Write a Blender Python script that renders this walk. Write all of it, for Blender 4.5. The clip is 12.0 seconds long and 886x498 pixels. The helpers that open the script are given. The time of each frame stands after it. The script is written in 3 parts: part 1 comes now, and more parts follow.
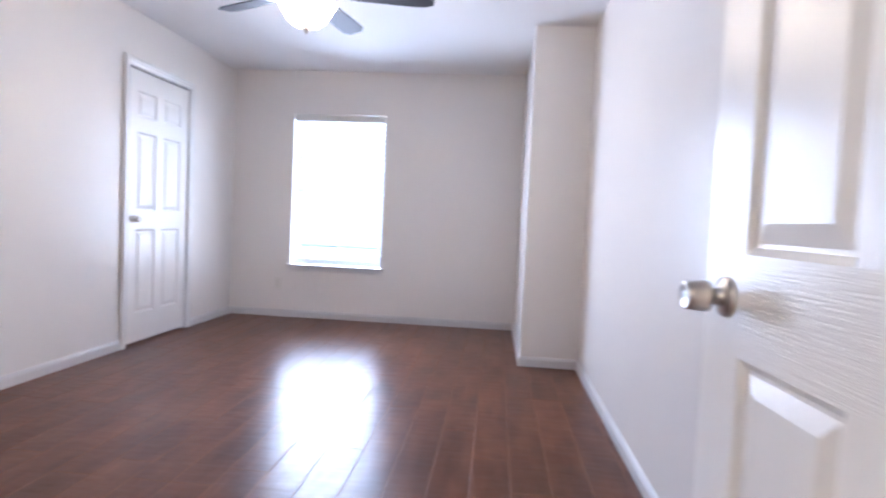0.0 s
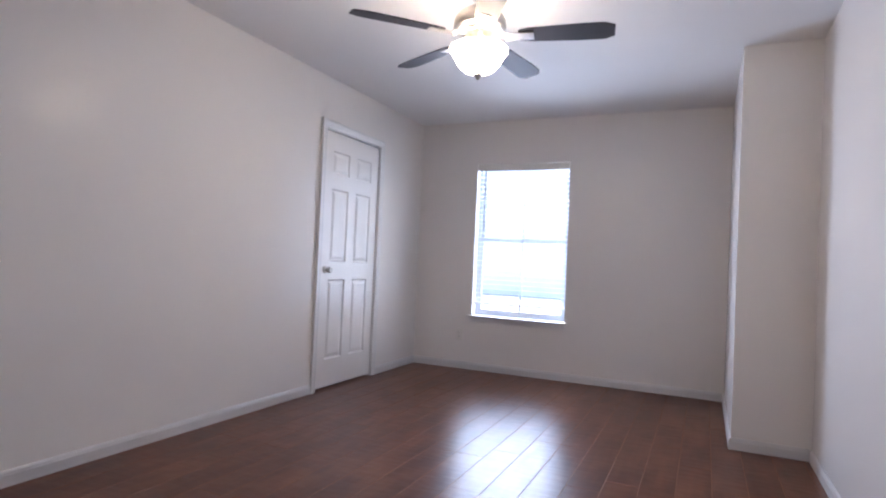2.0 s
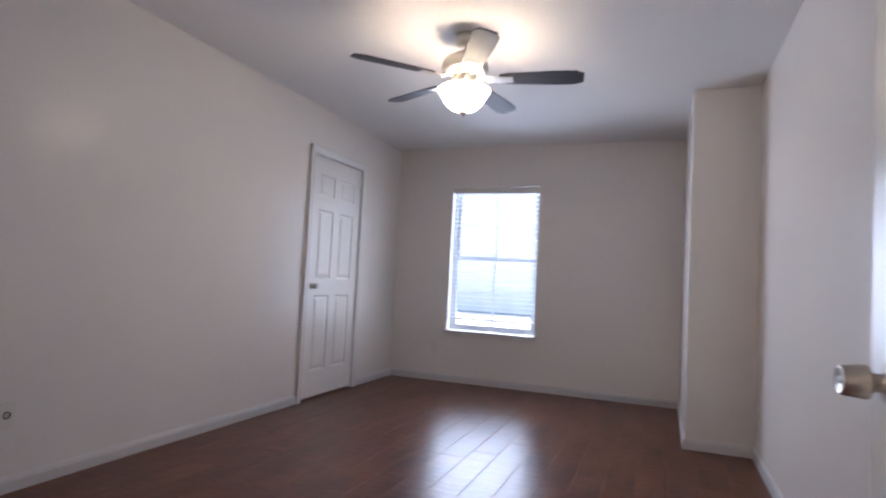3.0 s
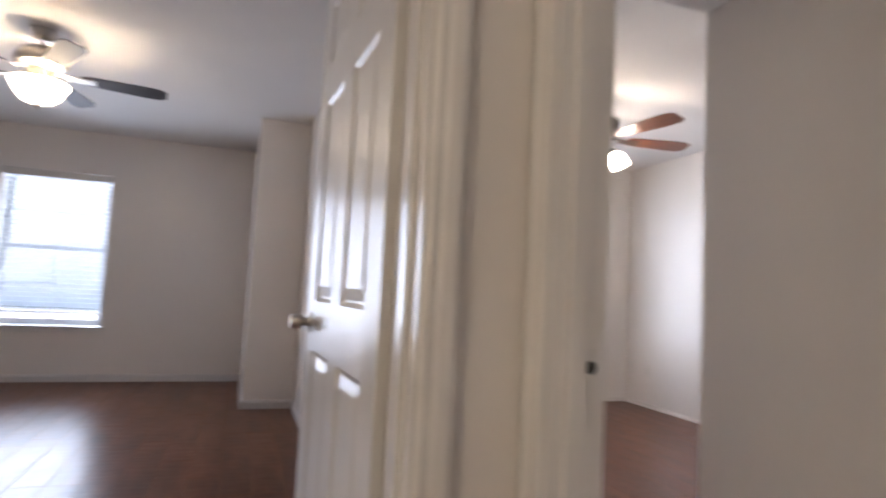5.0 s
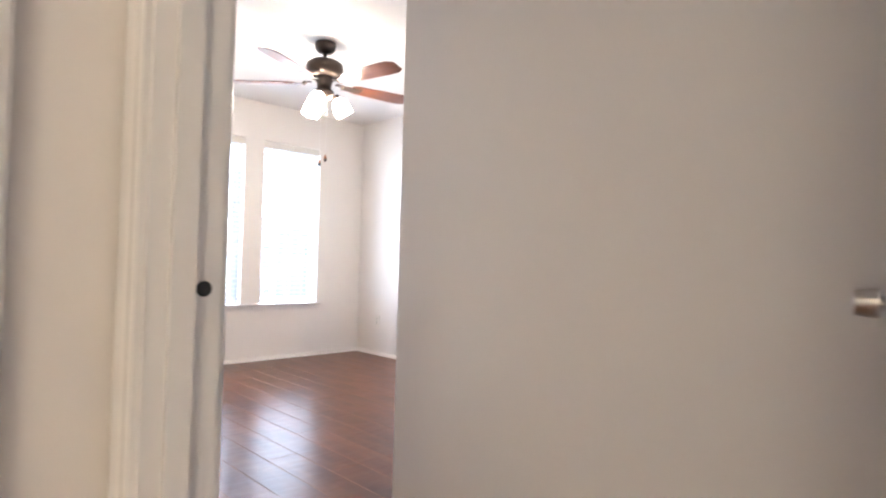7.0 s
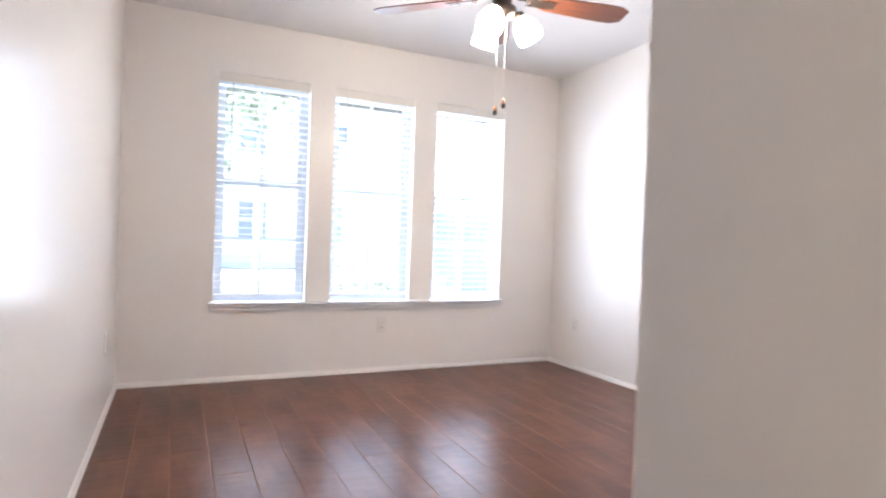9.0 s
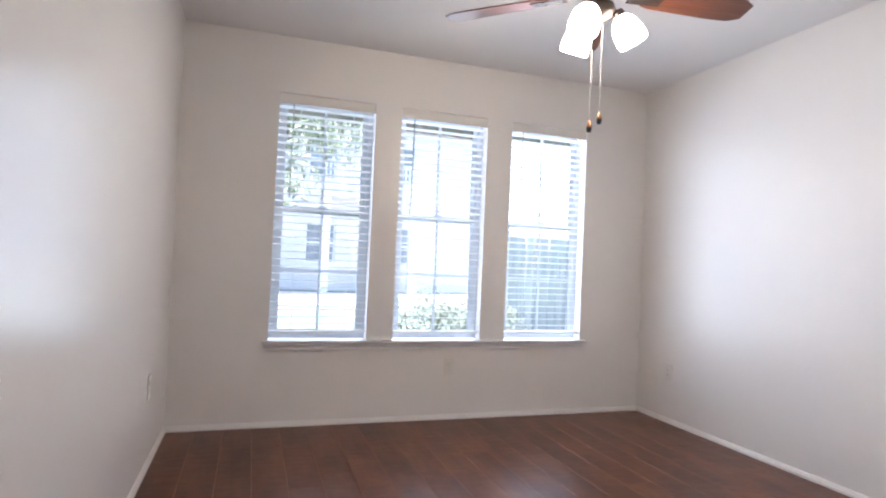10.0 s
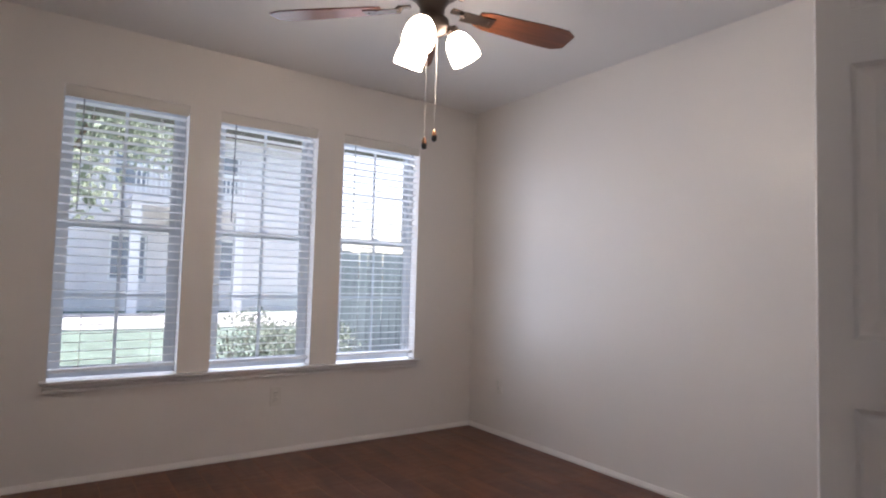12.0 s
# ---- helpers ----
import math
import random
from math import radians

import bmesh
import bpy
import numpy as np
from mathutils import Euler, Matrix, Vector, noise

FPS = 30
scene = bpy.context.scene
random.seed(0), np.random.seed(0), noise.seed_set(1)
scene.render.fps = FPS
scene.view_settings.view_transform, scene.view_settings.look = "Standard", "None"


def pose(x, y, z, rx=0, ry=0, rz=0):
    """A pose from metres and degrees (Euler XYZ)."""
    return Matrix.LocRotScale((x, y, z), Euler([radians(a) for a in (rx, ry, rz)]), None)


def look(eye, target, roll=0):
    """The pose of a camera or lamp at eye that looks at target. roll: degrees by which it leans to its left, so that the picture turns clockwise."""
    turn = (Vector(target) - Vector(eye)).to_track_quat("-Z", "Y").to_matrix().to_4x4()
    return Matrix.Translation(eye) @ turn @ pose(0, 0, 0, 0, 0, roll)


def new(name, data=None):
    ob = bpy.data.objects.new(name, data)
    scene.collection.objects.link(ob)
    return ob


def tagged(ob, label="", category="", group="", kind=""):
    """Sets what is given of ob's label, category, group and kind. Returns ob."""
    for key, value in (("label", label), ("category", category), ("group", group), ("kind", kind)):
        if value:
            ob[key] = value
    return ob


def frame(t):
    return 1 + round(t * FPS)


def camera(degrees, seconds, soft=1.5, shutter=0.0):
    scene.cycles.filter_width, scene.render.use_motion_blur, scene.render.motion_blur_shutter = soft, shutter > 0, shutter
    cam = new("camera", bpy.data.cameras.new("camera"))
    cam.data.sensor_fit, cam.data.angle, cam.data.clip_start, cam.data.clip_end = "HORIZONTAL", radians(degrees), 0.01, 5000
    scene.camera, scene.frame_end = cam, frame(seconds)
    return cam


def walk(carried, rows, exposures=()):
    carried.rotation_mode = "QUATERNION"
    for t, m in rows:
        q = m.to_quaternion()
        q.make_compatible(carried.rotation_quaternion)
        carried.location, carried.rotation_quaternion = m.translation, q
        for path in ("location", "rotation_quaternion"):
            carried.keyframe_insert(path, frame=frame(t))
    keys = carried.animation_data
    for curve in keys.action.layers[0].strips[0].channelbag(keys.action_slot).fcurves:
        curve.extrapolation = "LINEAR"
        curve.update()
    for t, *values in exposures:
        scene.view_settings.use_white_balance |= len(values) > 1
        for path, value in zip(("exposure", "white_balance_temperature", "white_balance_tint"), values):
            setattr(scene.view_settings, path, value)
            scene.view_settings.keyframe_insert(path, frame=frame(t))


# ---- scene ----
cam = camera(75.2, 12.0, soft=2.1, shutter=0.6)
PATH = [
    (0, (-0.003, 0.039, 1.03), (-0.185, 2.028, 0.932), 2.6),
    (0.5, (0.005, 0.263, 1.016), (-0.481, 2.201, 0.94), 2.5),
    (1, (0.01, 0.378, 1.017), (-0.696, 2.249, 0.981), 2.6),
    (1.5, (0.037, 0.401, 1.041), (-0.774, 2.229, 1.047), 2.6),
    (2, (0.035, 0.322, 1.049), (-0.795, 2.141, 1.091), 2.6),
    (2.5, (0.037, 0.191, 1.047), (-0.779, 2.016, 1.123), 2.7),
    (2.7, (0.047, 0.108, 1.043), (-0.749, 1.941, 1.134), 2.8),
    (4.3, (0.042, -0.514, 1.069), (0.124, 1.478, 1.225), 3.3),
    (4.5, (0.088, -0.574, 1.054), (0.317, 1.406, 1.216), 3.3),
    (5, (0.118, -0.844, 1.05), (0.78, 1.038, 1.195), 2.9),
    (5.5, (0.109, -0.96, 1.003), (1.108, 0.765, 1.162), 2.7),
    (6, (0.112, -1.028, 0.968), (1.37, 0.519, 1.123), 2.5),
    (6.5, (0.19, -0.994, 0.981), (1.576, 0.444, 1.089), 1.7),
    (6.7, (0.245, -0.94, 0.988), (1.645, 0.487, 1.056), 1.5),
    (8.3, (0.869, -0.21, 0.963), (1.996, 1.442, 0.952), 1.4),
    (8.5, (0.926, -0.122, 0.965), (1.949, 1.597, 0.947), 1.5),
    (9, (1.06, 0.145, 0.99), (1.902, 1.96, 0.968), 2.0),
    (9.5, (1.121, 0.36, 1.038), (1.841, 2.225, 1.047), 2.2),
    (10, (1.167, 0.554, 1.06), (1.799, 2.451, 1.108), 2.5),
    (10.5, (1.199, 0.679, 1.089), (1.843, 2.572, 1.155), 2.5),
    (11, (1.224, 0.741, 1.095), (2.058, 2.556, 1.185), 2.5),
    (11.5, (1.24, 0.737, 1.089), (2.307, 2.425, 1.198), 1.9),
    (12, (1.238, 0.699, 1.099), (2.38, 2.337, 1.212), 1.6),
]
EXPOSURES = [(0.0, 3.6, 5150, 18), (1.0, 3.33, 5200, 18), (2.0, 2.88, 5320, 19), (2.7, 2.58, 5420, 19), (4.3, 2.15, 5650, 19), (5.5, 2.78, 5850, 16), (6.7, 3.3, 5750, 15), (8.3, 3.4, 5550, 15), (9.5, 2.84, 5580, 15), (10.5, 2.16, 5580, 16), (11.2, 1.83, 5720, 18), (12.0, 1.6, 5900, 19)]
walk(cam, [(t, look(e, g, r)) for t, e, g, r in PATH], EXPOSURES)

# ---- world and sun ----
world = bpy.data.worlds.new("sky")
scene.world = world
world.use_nodes = True
wn = world.node_tree
sky = wn.nodes.new("ShaderNodeTexSky")
sky.sky_type = "NISHITA"
sky.sun_disc = False
sky.air_density, sky.dust_density, sky.ozone_density = 1.0, 4.0, 0.8
SUN_EL, SUN_AZ = 44, 68
sky.sun_elevation, sky.sun_rotation = radians(SUN_EL), radians(SUN_AZ)
wn.links.new(sky.outputs[0], wn.nodes["Background"].inputs[0])
wn.nodes["Background"].inputs[1].default_value = 0.15
sun = new("sun", bpy.data.lights.new("sun", "SUN"))
sun.data.energy, sun.data.angle, sun.data.color = 4.0, radians(0.5), (1.0, 0.95, 0.88)
# the sun stands high in the north-east, steep enough for the slats to keep it out
sd = Vector((math.sin(radians(SUN_AZ)) * math.cos(radians(SUN_EL)), math.cos(radians(SUN_AZ)) * math.cos(radians(SUN_EL)), math.sin(radians(SUN_EL))))
sun.matrix_world = look(sd * 40, (0, 0, 0))


# daylight that enters at each window opening
def window_light(x0, x1, z0, z1, y, watts, spread, turn):
    d = bpy.data.lights.new("window_daylight", "AREA")
    d.shape, d.size, d.size_y, d.energy, d.color = "RECTANGLE", x1 - x0, z1 - z0, watts, (0.86, 0.93, 1.0)
    ob = new("window_daylight", d)
    d.spread = radians(spread)
    xc, zc = (x0 + x1) / 2, (z0 + z1) / 2
    ob.matrix_world = look((xc, y, zc), (xc + turn, y - 1, zc))


# first set behind the blinds; second added inside the room, turned to brighten east walls
for inset_a, inset_b, watts_a, share, spread, turn in ((0.080, 0.080, 2.3, (0.88, 1.5, 2.25), 140, 0.0), (-0.16, -0.085, 2.7, (0.42, 0.47, 0.52), 112, 0.6)):
    window_light(-2.04, -1.126, 0.53, 2.02, 5.615 + inset_a, watts_a, spread, turn)
    for wx, watts in zip((1.288, 2.08, 2.887), share):
        window_light(wx, wx + 0.61, 0.535, 2.085, 4.275 + inset_b, watts, spread, turn)


# ---- materials ----
def material(name, color, rough=0.5, metal=0.0, spec=0.5, vary=0.06, scale=3.0, bump=0.0, bump_scale=60.0, stretch=(1, 1, 1), emit=None, rough_vary=0.0, obj_vary=0.0, transmission=0.0):
    m = bpy.data.materials.new(name)
    m.use_nodes = True
    nt = m.node_tree
    p = nt.nodes["Principled BSDF"]
    p.inputs["Roughness"].default_value = rough
    p.inputs["Metallic"].default_value = metal
    p.inputs["Specular IOR Level"].default_value = spec
    p.inputs["Transmission Weight"].default_value = transmission
    tc = nt.nodes.new("ShaderNodeTexCoord")
    mp = nt.nodes.new("ShaderNodeMapping")
    mp.inputs["Scale"].default_value = stretch
    nt.links.new(tc.outputs["Object"], mp.inputs[0])
    n1 = nt.nodes.new("ShaderNodeTexNoise")
    n1.inputs["Scale"].default_value, n1.inputs["Detail"].default_value = scale, 6
    nt.links.new(mp.outputs[0], n1.inputs["Vector"])
    ramp = nt.nodes.new("ShaderNodeMapRange")
    ramp.inputs["From Min"].default_value, ramp.inputs["From Max"].default_value = 0.3, 0.7
    ramp.inputs["To Min"].default_value, ramp.inputs["To Max"].default_value = 1 - vary, 1 + vary
    nt.links.new(n1.outputs["Fac"], ramp.inputs["Value"])
    mul = nt.nodes.new("ShaderNodeVectorMath")
    mul.operation = "SCALE"
    mul.inputs[0].default_value = color
    nt.links.new(ramp.outputs[0], mul.inputs["Scale"])
    out = mul.outputs[0]
    if obj_vary:
        info = nt.nodes.new("ShaderNodeObjectInfo")
        r2 = nt.nodes.new("ShaderNodeMapRange")
        r2.inputs["To Min"].default_value, r2.inputs["To Max"].default_value = 1 - obj_vary, 1 + obj_vary
        nt.links.new(info.outputs["Random"], r2.inputs["Value"])
        m2 = nt.nodes.new("ShaderNodeVectorMath")
        m2.operation = "SCALE"
        nt.links.new(out, m2.inputs[0])
        nt.links.new(r2.outputs[0], m2.inputs["Scale"])
        out = m2.outputs[0]
    nt.links.new(out, p.inputs["Base Color"])
    if rough_vary:
        rr = nt.nodes.new("ShaderNodeMapRange")
        rr.inputs["From Min"].default_value, rr.inputs["From Max"].default_value = 0.3, 0.7
        rr.inputs["To Min"].default_value, rr.inputs["To Max"].default_value = rough - rough_vary, rough + rough_vary
        nt.links.new(n1.outputs["Fac"], rr.inputs["Value"])
        nt.links.new(rr.outputs[0], p.inputs["Roughness"])
    if bump:
        n2 = nt.nodes.new("ShaderNodeTexNoise")
        n2.inputs["Scale"].default_value, n2.inputs["Detail"].default_value = bump_scale, 4
        nt.links.new(mp.outputs[0], n2.inputs["Vector"])
        b = nt.nodes.new("ShaderNodeBump")
        b.inputs["Strength"].default_value, b.inputs["Distance"].default_value = bump, 0.004
        nt.links.new(n2.outputs["Fac"], b.inputs["Height"])
        nt.links.new(b.outputs[0], p.inputs["Normal"])
    if emit:
        p.inputs["Emission Color"].default_value = (*emit[0], 1)
        p.inputs["Emission Strength"].default_value = emit[1]
    return m


def floor_wood():
    """Dark red-brown hand-scraped laminate; the grain runs along each board, and each board has its own tone."""
    m = bpy.data.materials.new("floor_wood")
    m.use_nodes = True
    nt = m.node_tree
    p = nt.nodes["Principled BSDF"]
    L = nt.links.new
    p.inputs["Specular IOR Level"].default_value = 0.19
    p.inputs["Roughness"].default_value = 0.285
    tc = nt.nodes.new("ShaderNodeTexCoord")
    info = nt.nodes.new("ShaderNodeObjectInfo")
    shift = nt.nodes.new("ShaderNodeVectorMath")
    shift.operation = "SCALE"
    shift.inputs[0].default_value = (7.0, 13.0, 3.0)
    L(info.outputs["Random"], shift.inputs["Scale"])
    add = nt.nodes.new("ShaderNodeVectorMath")
    L(tc.outputs["Object"], add.inputs[0])
    L(shift.outputs[0], add.inputs[1])

    def noise_at(scale, sx, sy, detail=6.0):
        mp = nt.nodes.new("ShaderNodeMapping")
        mp.inputs["Scale"].default_value = (sx, sy, 1)
        L(add.outputs[0], mp.inputs[0])
        n = nt.nodes.new("ShaderNodeTexNoise")
        n.inputs["Scale"].default_value, n.inputs["Detail"].default_value = scale, detail
        L(mp.outputs[0], n.inputs["Vector"])
        return n.outputs["Fac"]

    grain = noise_at(12, 2.6, 0.35, 2)
    blotch = noise_at(3.4, 1.9, 0.8, 2.5)
    ramp = nt.nodes.new("ShaderNodeValToRGB")
    cr = ramp.color_ramp
    cr.elements[0].position, cr.elements[0].color = 0.22, (0.055, 0.0205, 0.0115, 1)
    cr.elements[1].position, cr.elements[1].color = 0.80, (0.200, 0.0860, 0.0470, 1)
    e = cr.elements.new(0.5)
    e.color = (0.124, 0.0480, 0.0265, 1)
    mix = nt.nodes.new("ShaderNodeMix")
    mix.inputs[0].default_value = 0.75
    L(grain, mix.inputs[2])
    L(blotch, mix.inputs[3])
    L(mix.outputs[0], ramp.inputs[0])
    tone = nt.nodes.new("ShaderNodeMapRange")
    tone.inputs["To Min"].default_value, tone.inputs["To Max"].default_value = 0.92, 1.08
    L(info.outputs["Random"], tone.inputs["Value"])
    mul = nt.nodes.new("ShaderNodeVectorMath")
    mul.operation = "SCALE"
    L(ramp.outputs[0], mul.inputs[0])
    L(tone.outputs[0], mul.inputs["Scale"])
    L(mul.outputs[0], p.inputs["Base Color"])
    scrape = noise_at(8, 0.9, 2.6, 1.5)
    b1 = nt.nodes.new("ShaderNodeBump")
    b1.inputs["Strength"].default_value, b1.inputs["Distance"].default_value = 0.26, 0.006
    L(scrape, b1.inputs["Height"])
    L(b1.outputs[0], p.inputs["Normal"])
    return m


WALL = material("wall_paint", (0.79, 0.755, 0.72), 0.24, spec=0.18, vary=0.007, scale=1.3, bump=0.05, bump_scale=110)
CEIL = material("ceiling_paint", (0.80, 0.785, 0.77), 0.85, vary=0.015, scale=1.5, bump=0.16, bump_scale=70)
TRIM = material("trim_paint", (0.78, 0.765, 0.75), 0.24, vary=0.02, scale=4, bump=0.03, bump_scale=25)
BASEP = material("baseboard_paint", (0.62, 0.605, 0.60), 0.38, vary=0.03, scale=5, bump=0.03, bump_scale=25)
DOOR = material("door_paint", (0.80, 0.775, 0.745), 0.285, vary=0.02, scale=3, bump=0.2, bump_scale=300, stretch=(1.0, 1.0, 0.04))
RAILP = material("door_paint_rails", (0.80, 0.775, 0.745), 0.285, vary=0.02, scale=3, bump=0.2, bump_scale=380, stretch=(0.04, 1.0, 1.0))
FLOOR = floor_wood()
EDGE = material("tan_board_edge", (0.23, 0.120, 0.072), 0.5, spec=0.10, vary=0.1, scale=1)
UNDER = material("subfloor", (0.09, 0.035, 0.02), 0.5, vary=0.1, scale=4)
NICKEL = material("satin_nickel", (0.62, 0.58, 0.53), 0.3, 1.0, vary=0.05, scale=20, bump=0.04, bump_scale=140)
BRONZE = material("dark_bronze", (0.065, 0.05, 0.042), 0.38, 0.85, vary=0.12, scale=14)
ESPRESSO = material("espresso_blade", (0.022, 0.017, 0.019), 0.55, spec=0.25, vary=0.2, scale=8, stretch=(0.5, 6, 1), bump=0.05)
CHERRY = material("cherry_blade", (0.13, 0.042, 0.018), 0.34, vary=0.28, scale=9, stretch=(0.4, 7, 1), bump=0.05)
BOWL = material("lit_bowl_glass", (0.9, 0.86, 0.78), 0.35, vary=0.02, emit=((1.0, 0.78, 0.50), 5.6))
BULB = material("lit_bulb_glass", (0.95, 0.92, 0.85), 0.3, vary=0.01, emit=((1.0, 0.78, 0.50), 42.0))
SHADE = material("lit_shade_glass", (0.92, 0.88, 0.8), 0.35, vary=0.02, emit=((1.0, 0.82, 0.58), 11.5))
HALLGLASS = material("hall_fill_glass", (0.9, 0.86, 0.78), 0.35, vary=0.02, emit=((1.0, 0.82, 0.53), 2.3))
SLAT = material("blind_vinyl", (0.85, 0.85, 0.845), 0.42, vary=0.015, scale=5)
VINYL = material("window_vinyl", (0.66, 0.70, 0.75), 0.4, vary=0.03, scale=6)
CORD = material("blind_cord", (0.72, 0.72, 0.70), 0.8)
WAND = material("clear_wand", (0.25, 0.27, 0.29), 0.25)
PLATE = material("wall_plate", (0.72, 0.69, 0.64), 0.4, vary=0.01)
DARK = material("dark_slot", (0.02, 0.02, 0.02), 0.6)
WOODKNOB = material("wood_pull", (0.32, 0.14, 0.06), 0.4, vary=0.15, scale=40)
STEEL = material("zinc", (0.5, 0.5, 0.5), 0.35, 1.0)
GRASS = material("lawn", (0.12, 0.165, 0.125), 0.9, vary=0.35, scale=2.5, bump=0.6, bump_scale=30)
LEAF = material("leaf", (0.12, 0.15, 0.10), 0.55, vary=0.35, scale=5)
LEAF2 = material("shrub_leaf", (0.12, 0.135, 0.115), 0.6, vary=0.35, scale=8)
BARK = material("bark", (0.14, 0.10, 0.07), 0.9, vary=0.3, scale=9, bump=0.6, bump_scale=20, stretch=(1, 1, 0.3))
STUCCO = material("stucco", (0.68, 0.66, 0.64), 0.9, vary=0.06, scale=1.2, bump=0.3, bump_scale=40)
ROOFM = material("roof_shingle", (0.16, 0.14, 0.13), 0.9, vary=0.25, scale=6, bump=0.5, bump_scale=10)
CONC = material("concrete", (0.48, 0.46, 0.43), 0.85, vary=0.1, scale=1.1, bump=0.3, bump_scale=30)
FENCE = material("weathered_board", (0.46, 0.47, 0.46), 0.85, vary=0.2, scale=3, stretch=(4, 4, 0.4), bump=0.3, obj_vary=0.15)
HWIN = material("dark_window_glass", (0.27, 0.29, 0.31), 0.5, spec=0.2, vary=0.1)
WHITE = material("white_rail_paint", (0.78, 0.78, 0.76), 0.5, vary=0.04)


def thin_leaf(m, color, share):
    """Thin leaves or slats that pass part of the light through."""
    nt = m.node_tree
    tr = nt.nodes.new("ShaderNodeBsdfTranslucent")
    tr.inputs["Color"].default_value = (*color, 1)
    mx = nt.nodes.new("ShaderNodeMixShader")
    mx.inputs[0].default_value = share
    nt.links.new(nt.nodes["Principled BSDF"].outputs[0], mx.inputs[1])
    nt.links.new(tr.outputs[0], mx.inputs[2])
    nt.links.new(mx.outputs[0], nt.nodes["Material Output"].inputs["Surface"])


thin_leaf(LEAF, (0.30, 0.34, 0.26), 0.55)
thin_leaf(LEAF2, (0.26, 0.29, 0.24), 0.55)
# white vinyl lets some daylight through
thin_leaf(SLAT, (0.86, 0.88, 0.90), 0.35)


def glass():
    m = bpy.data.materials.new("window_glass")
    m.use_nodes = True
    p = m.node_tree.nodes["Principled BSDF"]
    p.inputs["Base Color"].default_value = (0.97, 0.99, 0.98, 1)
    p.inputs["Roughness"].default_value = 0.0
    p.inputs["Transmission Weight"].default_value = 1.0
    p.inputs["IOR"].default_value = 1.1
    return m


GLASS = glass()


# ---- mesh helpers ----
def mesh_of(bm, mat, name, smooth=False):
    bmesh.ops.recalc_face_normals(bm, faces=bm.faces[:])
    me = bpy.data.meshes.new(name)
    bm.to_mesh(me)
    bm.free()
    me.materials.append(mat)
    if smooth:
        for f in me.polygons:
            f.use_smooth = True
    return me


def part(name, bm, mat, parent=None, label="", smooth=False, at=None):
    """One mesh object out of a bmesh, under its thing when one is given."""
    ob = new(name, mesh_of(bm, mat, name, smooth))
    if parent:
        ob.parent = parent
    if at is not None:
        ob.matrix_basis = at
    if label:
        ob["label"] = label
    return ob


def thing(name, m, label, category, group="", kind=""):
    ob = new(name)
    ob.matrix_basis = m
    ob.empty_display_size = 0.1
    return tagged(ob, label, category, group, kind)


def setting(name, bm, mat, label, category, smooth=False):
    return tagged(part(name, bm, mat, None, "", smooth), label, category, "", "structure")


def box(bm, x0, x1, y0, y1, z0, z1, bevel=0.0):
    vs = [bm.verts.new((x, y, z)) for z in (z0, z1) for y in (y0, y1) for x in (x0, x1)]
    fs = [bm.faces.new([vs[i] for i in q]) for q in ((0, 2, 3, 1), (4, 5, 7, 6), (0, 1, 5, 4), (2, 6, 7, 3), (0, 4, 6, 2), (1, 3, 7, 5))]
    if bevel:
        es = list({e for f in fs for e in f.edges})
        bmesh.ops.bevel(bm, geom=es, offset=bevel, segments=2, profile=0.6, affect="EDGES")
    return bm


def boxed(*a, bevel=0.0):
    return box(bmesh.new(), *a, bevel=bevel)


def lathe(bm, profile, n=32, m=None):
    """Turns (radius, height) points round the z axis."""
    rings = []
    for r, z in profile:
        if r < 1e-5:
            rings.append([bm.verts.new((0, 0, z))])
        else:
            rings.append([bm.verts.new((r * math.cos(2 * math.pi * i / n), r * math.sin(2 * math.pi * i / n), z)) for i in range(n)])
    for a, b in zip(rings, rings[1:]):
        for i in range(n):
            j = (i + 1) % n
            q = [a[i % len(a)], a[j % len(a)], b[j % len(b)], b[i % len(b)]]
            q = list(dict.fromkeys(q))
            if len(q) > 2:
                bm.faces.new(q)
    if m is not None:
        for ring in rings:
            for v in ring:
                v.co = m @ v.co
    return bm


def rod(bm, a, b, r0, r1=None, n=12):
    a, b = Vector(a), Vector(b)
    r1 = r0 if r1 is None else r1
    q = (b - a).to_track_quat("Z", "Y").to_matrix().to_4x4()
    return lathe(bm, [(0, 0), (r0, 0), (r1, (b - a).length), (0, (b - a).length)], n, Matrix.Translation(a) @ q)


